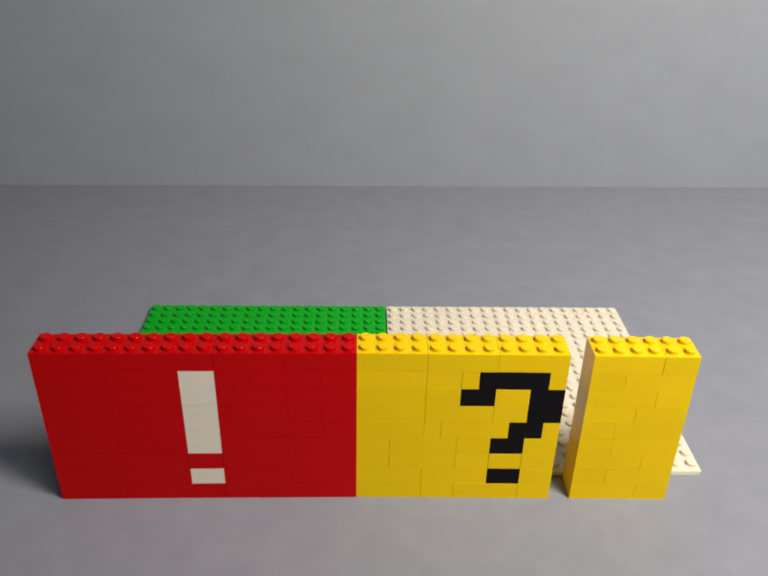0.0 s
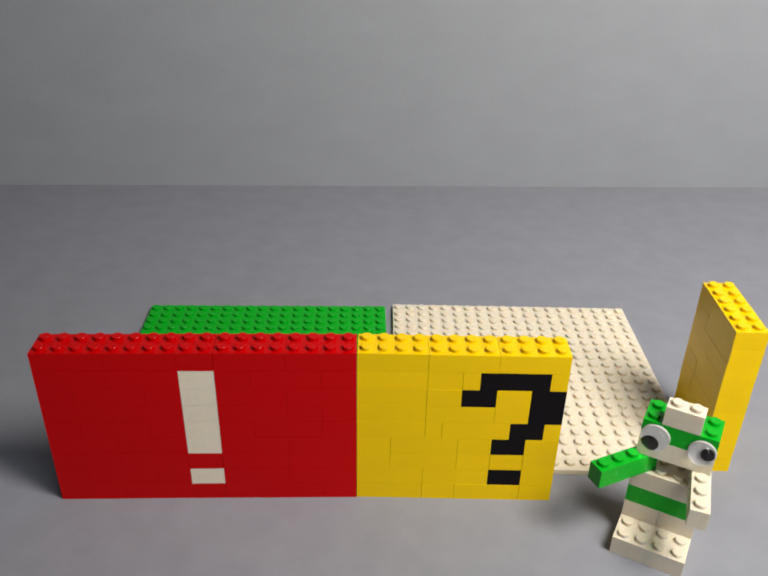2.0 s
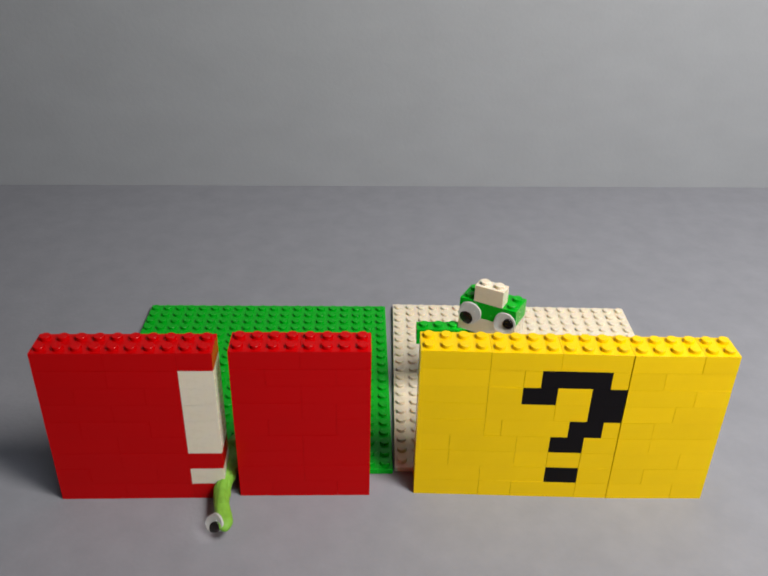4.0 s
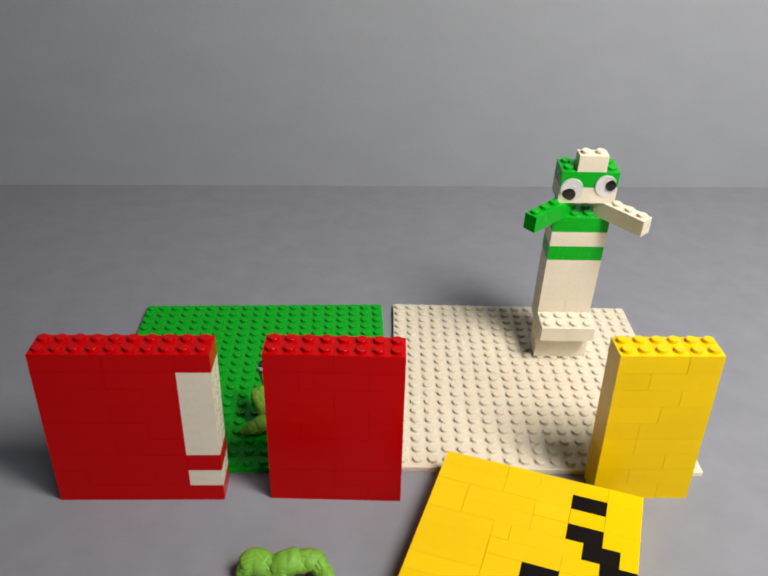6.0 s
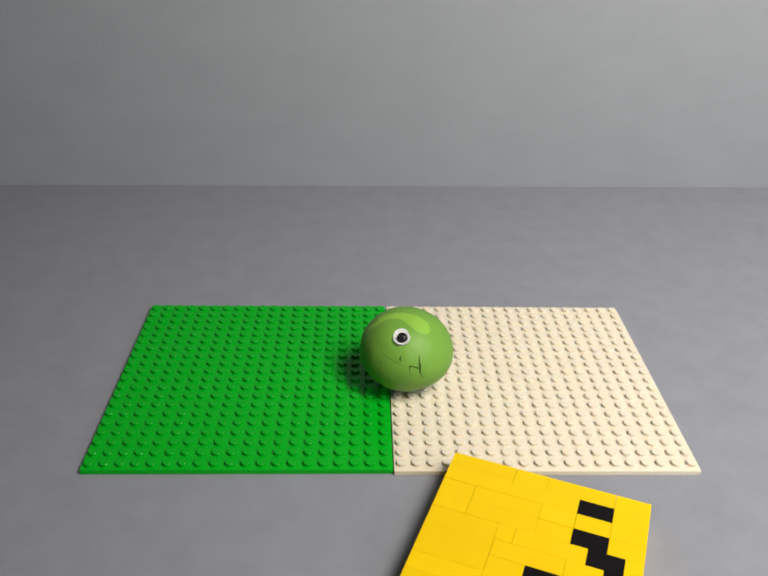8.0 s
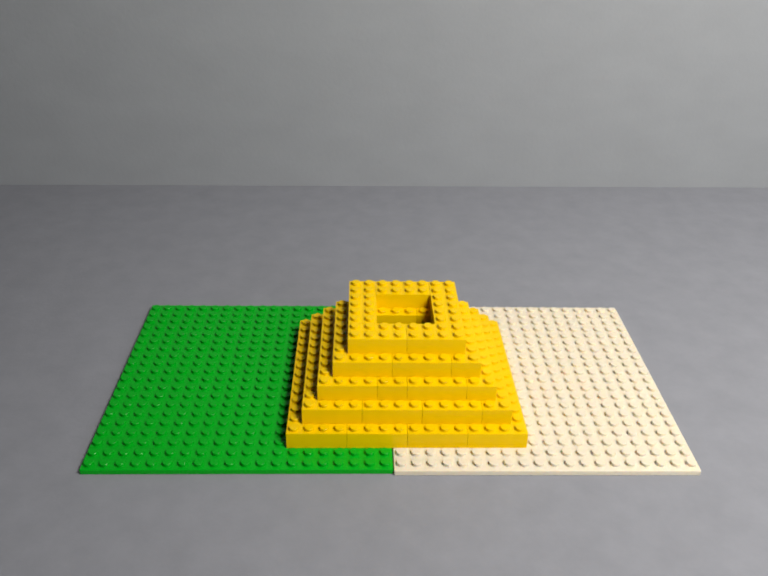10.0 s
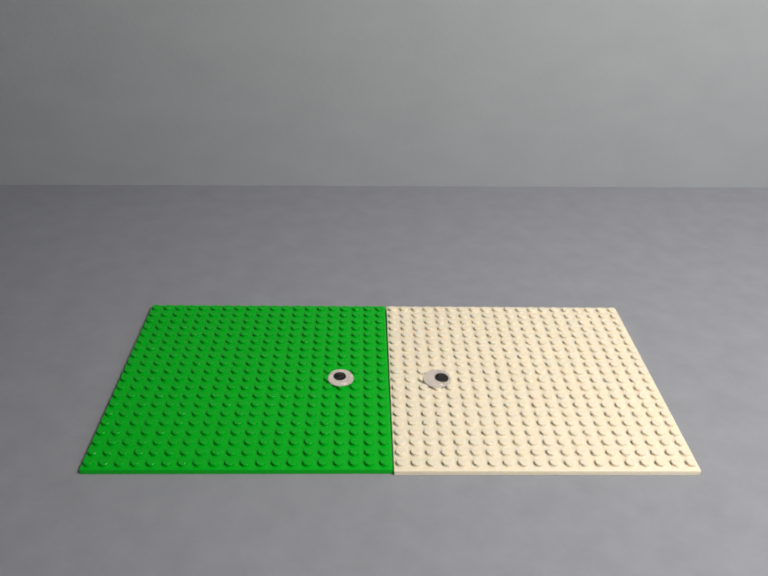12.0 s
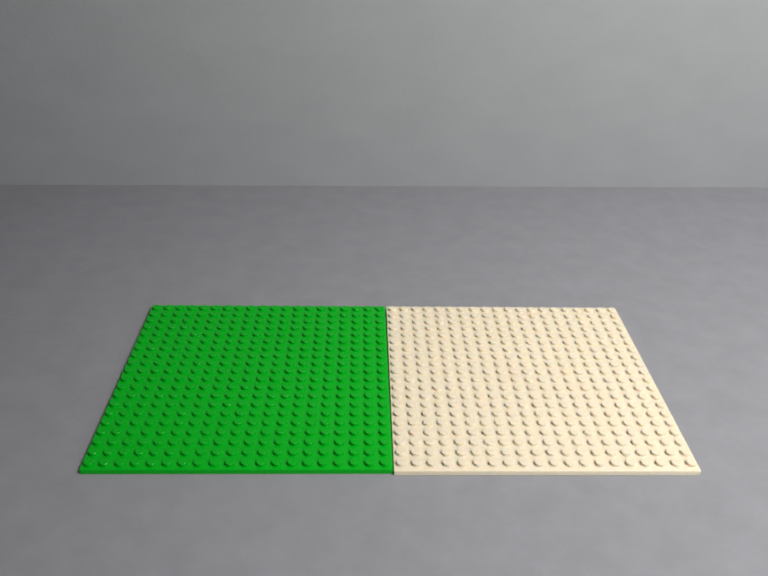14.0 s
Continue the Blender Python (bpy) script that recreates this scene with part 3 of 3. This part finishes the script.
    for t, m, build, ga, wa in acts:
        lf, ll, lt, la = level[build]
        gx, wx = (12, -12) if build in "DEG" else (-12, 12)
        gy, wy = (-6, -14) if build == "G" else (4, 4)
        lh, hx = (3, 11 * MM) if build == "G" else (la + 1, 0)
        put(arm_g, t, pose(gx * MM, gy * MM, la * B, 0, 0, ga))
        put(arm_w, t, pose(wx * MM, wy * MM, la * B, 0, 0, wa))
        if build == seen:
            continue
        seen = build
        if build == "D":
            put(foot_a, t - 0.034, pose(-0.008, -0.004, lf * B, 0, 0, 45))
            put(foot_b, t - 0.034, pose(0.016, -0.004, lf * B, 0, 0, 45))
            put(foot_a, t, pose(0, 0, lf * B, 0, 0, 90))
            put(foot_b, t, pose(4 * P, 0, lf * B, 0, 0, 90))
        elif build != "G":
            put(foot_a, t, at(-2 * P, -2 * P, lf * B))
            put(foot_b, t, at(0, -2 * P, lf * B))
        put(leg_a, t, at(-2 * P, 0, ll * B))
        put(leg_b, t, at(0, 0, ll * B))
        put(torso, t, at(-2 * P, 0, lt * B))
        put(jaw, t, at(-2 * P + hx, 0, lh * B))
        put(brow, t, at(-2 * P + hx, 0, (lh + 1) * B))
        put(hat, t, at(-P + hx, 0, (lh + 2) * B))
        za, zb, xb = (0.92, 1.2, 9.0) if build == "B" else (1.22, 1.2, 10.4)
        put(eye_a, t, pose(-9.5 * MM + hx, 0, (lh + za) * B, 90, 0, 0))
        put(eye_b, t, pose(xb * MM + hx, 0, (lh + zb) * B, 90, 0, 0))
    for ob, ev in tracks.values():
        walk(ob, held(ev))
    # bricks that lengthen its body
    extra = {"A": (3,), "E": (3,), "G": (), "B": (8, 0, 1, 4, 5, 6), "C": (4, 2), "D": ()}
    for k, ob in enumerate(whites):
        ev, last = [], Matrix()
        for t, m, build, *_ in acts:
            if k < len(extra[build]):
                ev.append((t, m @ at(0, -P if build == "B" and extra[build][k] < 2 else 0, extra[build][k] * B)))
            elif not ev or ev[-1][1].translation.x > -0.5:
                turn = Euler((0, 0, ev[-1][1].to_euler().z if ev else 0)).to_matrix().to_4x4()
                ev.append((t, Matrix.Translation((-0.66, -0.44 - 0.03 * k, 0)) @ turn))
        walk(ob, held(ev))
    ev = []
    for t, m, build, *_ in acts:
        if build in "BC":
            ev.append((t, m @ at(0, 0, (9 if build == "B" else 5) * B)))
        elif not ev or ev[-1][1].translation.x > -0.5:
            ev.append((t, Matrix.Translation((-0.66, -0.62, 0)) @ Euler((0, 0, ev[-1][1].to_euler().z if ev else 0)).to_matrix().to_4x4()))
    walk(green_loose, held(ev))

    # worms
    wait_s = curve((-620, -820, 5), (-590, -815, 5), (-560, -825, 5))
    side = (-0.6, -0.7, 0.3)
    key_worm(big_worm, [
        (0, curve((-92, 40, 10), (-80, 52, 10), (-60, 47, 10), (-43, 53, 10), (-22, 45, 10)), side),
        (2.2, curve((-22, 75, 10), (-31, 88, 10), (-43, 93, 10), (-60, 87, 10), (-76, 95, 12), (-83, 98, 17)), side),
        (3.1, curve((-36, 85, 10), (-51, 80, 10), (-69, 85, 10), (-86, 85, 10), (-97, 89, 14), (-99, 88, 25)), side),
        (3.5, curve((-45, 78, 10), (-60, 66, 10), (-72, 48, 10), (-80, 28, 10), (-84, 12, 12), (-83, 2, 20)), side),
        (3.8, curve((-60, 50, 10), (-70, 30, 10), (-82, 5, 9), (-84, -20, 8), (-80, -40, 8)), side),
        (4.1, curve((-80, 8, 9), (-83, -12, 8), (-78, -34, 7), (-62, -46, 6), (-42, -44, 7), (-26, -46, 16)), side),
        (4.4, curve((-60, -48, 6), (-30, -42, 6), (0, -50, 7), (25, -44, 8), (45, -42, 20)), (0.3, -0.9, 0.2)),
        (4.7, curve((-8, -46, 6), (14, -50, 6), (36, -42, 7), (58, -47, 8), (74, -43, 20)), side),
        (5.0, curve((40, -46, 5), (60, -40, 6), (80, -44, 7), (100, -40, 10), (112, -38, 26)), side),
        (5.3, curve((78, -44, 5), (94, -40, 6), (114, -33, 7), (128, -24, 29), (127, -24, 54), (128, -24, 73), (118, -22, 93), (106, -20, 111)), (-0.55, -0.8, 0.1)),
        (5.4, curve((94, -43, 8), (80, -50, 6), (60, -45, 6), (48, -43, 8), (36, -41, 12), (35, -38, 28), (27, -40, 40)), (-0.7, -0.7, 0.2)),
        (5.5, curve((23, -44, 8), (16, -45, 13), (12, -48, 7), (4, -50, 7), (-3, -44, 7), (-2, -38, 10), (-11, -36, 11), (-16, -38, 10), (-13, -43, 7), (-22, -44, 7), (-28, -42, 11), (-29, -40, 20), (-25, -40, 32), (-27, -42, 40), (-32, -45, 47), (-37, -47, 52)), (-0.25, -0.9, 0.0)),
        (5.6, curve((-64, -56, 6), (-67, -43, 8), (-64, -28, 8), (-71, -8, 8), (-74, 6, 12), (-81, 17, 22)), (-0.8, -0.1, 0.55)),
        (5.7, curve((-84, -44, 6), (-83, -37, 8), (-80, -21, 8), (-80, -8, 10), (-79, 8, 12), (-78, 25, 14)), (-0.3, 0.8, 0.5)),
        (6.0, curve((-67, -67, 6), (-63, -64, 9), (-55, -66, 7), (-50, -66, 9), (-44, -64, 9), (-37, -65, 9), (-32, -70, 7), (-30, -76, 6)), (0.2, -0.9, 0.3)),
        (6.3, curve((-70, -53, 6), (-63, -64, 7), (-55, -62, 8), (-48, -67, 8), (-37, -68, 7), (-33, -75, 6)), (0.2, -0.9, 0.3)),
        (6.5, curve((-79, -44, 7), (-70, -47, 8), (-59, -53, 14), (-50, -59, 25), (-43, -60, 26), (-39, -50, 27), (-32, -51, 28), (-26, -52, 29), (-24, -45, 29), (-18, -39, 30), (-10, -34, 31), (-2, -31, 32), (6, -28, 33), (13, -25, 34)), (0.5, 0.7, -0.6)),
        (6.6, curve((37, -8, 8), (44, -2, 9), (53, 4, 9), (65, 17, 9), (83, 40, 9)), (0.5, 0.8, -0.2)),
        (6.7, curve((55, -1, 8), (67, 13, 9), (80, 21, 14), (92, 41, 10), (112, 61, 10)), (0.5, 0.8, -0.2)),
        (6.8, curve((59, 28, 8), (75, 42, 9), (92, 59, 10), (108, 75, 12), (131, 91, 12)), (0.5, 0.8, -0.2)),
        (6.9, curve((74, 52, 8), (91, 70, 9), (110, 91, 12), (122, 104, 14), (134, 111, 18)), (0.5, 0.8, -0.2)),
        (7.0, curve((116, 92, 10), (109, 101, 14), (107, 110, 20), (115, 115, 26), (125, 123, 30), (112, 124, 34), (93, 123, 32), (78, 124, 27)), (0, 0.9, -0.3)),
        (7.1, clump((0.108, 0.118, 0.030), 0.022, 0.012, 0.012, 28, 0.3), at(0.108, 0.120, 0.03)),
        (7.3, clump(BALL[0][1:], 0.012, 0.012, 0.010, 28, 0.3), at(*BALL[0][1:]))]
        + [(t, clump((x, y, z), 0.012, 0.012, 0.010, 28, 0.3), at(x, y, z)) for t, x, y, z in BALL[1:]])
    key_worm(small_worm, [
        (0, wait_s, (0, 0, 1)),
        (4.2, curve((-150, 30, 9), (-135, 22, 9), (-120, 30, 9), (-105, 24, 12)), (0.5, -0.5, 0.5)),
        (6.0, curve((-79, 26, 7), (-71, 28, 9), (-66, 33, 10), (-69, 37, 14), (-72, 39, 20), (-67, 41, 25), (-68, 43, 31)), (0, 0.3, 0.9)),
        (6.3, curve((-75, 17, 9), (-60, 23, 9), (-62, 32, 12), (-73, 44, 16), (-70, 49, 26)), (0, 0.3, 0.9)),
        (6.4, curve((-58, 55, 9), (-41, 55, 9), (-21, 64, 9), (-10, 80, 12), (-4, 82, 22)), (0.4, -0.7, 0.5)),
        (6.5, curve((-30, 93, 16), (-22, 87, 12), (-18, 77, 9), (-10, 69, 9), (-1, 67, 9), (6, 71, 9), (16, 77, 10), (20, 81, 14), (21, 81, 21), (23, 81, 25)), (0.15, -0.8, 0.5)),
        (6.6, curve((33, 90, 14), (38, 79, 9), (54, 74, 9), (73, 84, 9), (86, 81, 24)), (0.4, -0.8, 0.3)),
        (6.7, curve((48, 90, 14), (56, 77, 9), (73, 82, 9), (89, 97, 12), (95, 99, 26)), (0.6, -0.7, 0.2)),
        (6.8, curve((71, 86, 8), (79, 104, 12), (85, 114, 18), (90, 116, 28)), (0.9, -0.1, 0.4)),
        (6.9, curve((72, 98, 8), (87, 95, 9), (102, 112, 14), (106, 120, 24)), (0.9, -0.1, 0.4)),
        (7.0, curve((86, 117, 10), (82, 122, 12), (95, 125, 16), (101, 126, 20), (85, 123, 20), (73, 129, 22), (82, 130, 28), (99, 122, 28), (122, 127, 33), (127, 116, 31)), (0.8, -0.3, 0.4)),
        (7.1, clump((0.108, 0.118, 0.030), 0.022, 0.012, 0.012, 22, 1.9), pose(0.108, 0.130, 0.03, 50, 0, 0)),
        (7.2, clump((0.108, 0.128, 0.030), 0.022, 0.012, 0.012, 22, 1.9), pose(0.1205, 0.1255, 0.050, 50, 0, -8)),
        (7.3, clump(BALL[0][1:], 0.012, 0.012, 0.010, 22, 1.9), pose(0.1150, 0.1110, 0.055, 52, 0, -10))]
        + [(t, clump((x, y, z), 0.012, 0.012, 0.010, 22, 1.9), at(x, y, z)) for t, x, y, z in BALL[1:]])
    walk(ball, held([(0, at(-0.62, -0.66, 0.0240)), (7.35, pose(-0.62, -0.66, 0.0240, 0, 0, 0))]
                    + [(t, pose(x, y, z, 0, 0, a)) for (t, x, y, z), a in zip(BALL[1:], (10, 0, -4, -8, -13, -13))]))
    # wads: places in millimetres
    key_wad(0, (80, 131, 20), (77, 114, 22), (81, 136, 26), (95, 127, 34))
    key_wad(1, (100, 128, 21), (95, 119, 30), (100, 135, 34), (111, 127, 42))
    key_wad(2, (118, 127, 26), (116, 124, 34), (124, 137, 36), (126, 126, 34))
    key_wad(3, (114, 97, 15), (133, 106, 20), (134, 123, 22), (129, 115, 20))
    key_wad(4, (90, 123, 14), (114, 102, 15), (114, 123, 18), (102, 112, 18))
    key_wad(5, (79, 128, 22), (80, 117, 22), (87, 138, 26), (100, 127, 34))
    key_wad(6, (114, 98, 13), (117, 101, 14), (123, 123, 22), (124, 115, 20))
    key_wad(7, (104, 122, 26), (105, 121, 34), (107, 134, 34), (111, 124, 36))
    key_wad(8, (94, 126, 18), (93, 114, 20), (94, 128, 30), (105, 116, 26))

    # the pyramid grows, then sinks away from below
    place = [(-7 + k, 2 + k) for k in range(6)] + [(-1, 9), (0, 9)]
    start = {0: (8.2, 8.4, 8.5, 8.6), 1: (8.7, 8.8, 8.8, 8.9), 2: (9.0, 9.1, 9.1, 9.2), 3: (9.4, 9.5, 9.5, 9.6), 4: (9.7, 9.8, 9.9, 10.0),
             5: (10.1, 10.2, 10.4, 10.4), 6: (10.5,), 7: (10.6,)}
    sinks = [(10.7, 2, 0, -1), (10.9, 4, 0, -2), (11.0, 5, 0, -2), (11.2, 6, -1, -3), (11.4, 7, -1, -3), (11.5, 8, 0, 0)]
    n = 0
    for k, strips in enumerate(LAYERS):
        for j, ob in enumerate(strips):
            park = at(-0.75 - 0.18 * (n % 2), -0.85 + 0.10 * (n // 2), 0)
            n += 1
            x, y = place[k]
            ev = [(0, park), (start[k][j], at(x * P, y * P, PLATE + k * B))]
            for t, low, dx, dy in sinks:
                if k < low:
                    ev.append((t, park))
                    break
                ev.append((t, at((x + dx) * P, (y + dy) * P, PLATE + (k - low) * B)))
            walk(ob, held(ev))

    # loose eyes
    def key_eye(made, events, i):
        ob, pupil = made
        park = at(-0.56 - 0.03 * i, -0.9, 0)
        ev = [(0, park)] + [(t, at(x, y, STUD - 0.0005)) for t, x, y, *_ in events[:-1]] + [(events[-1][0], park)]
        walk(ob, held(ev))
        walk(pupil, held([(0, at(0, 0))] + [(t, at(px * MM, py * MM, 0)) for t, x, y, px, py in events[:-1]]))
    key_eye(small_eye_a, [(11.5, -0.0176, 0.0755, 0.8, 0), (11.7, -0.0287, 0.0758, -0.5, 0), (12.7,)], 0)
    key_eye(small_eye_b, [(11.5, 0.0243, 0.0751, -3.2, 0.2), (11.7, 0.0287, 0.0753, 2.6, -0.4), (12.7,)], 1)
    key_eye(large_eye_a, [(12.7, 0.0622, 0.0144, 0.4, -0.5), (12.9, -0.1054, 0.0169, 2.5, 0.4), (13.0, 0.0523, 0.0172, 4.4, 0.6), (13.2, -0.1141, 0.0169, 3.8, 0.8), (13.4,)], 2)
    key_eye(large_eye_b, [(12.7, 0.1085, 0.0149, 0.9, -0.5), (12.9, -0.0482, 0.0156, 0.5, 0.0), (13.0, 0.1160, 0.0152, 1.8, 0.2), (13.2, -0.0575, 0.0178, 3.6, 0.2), (13.4,)], 3)


motions()
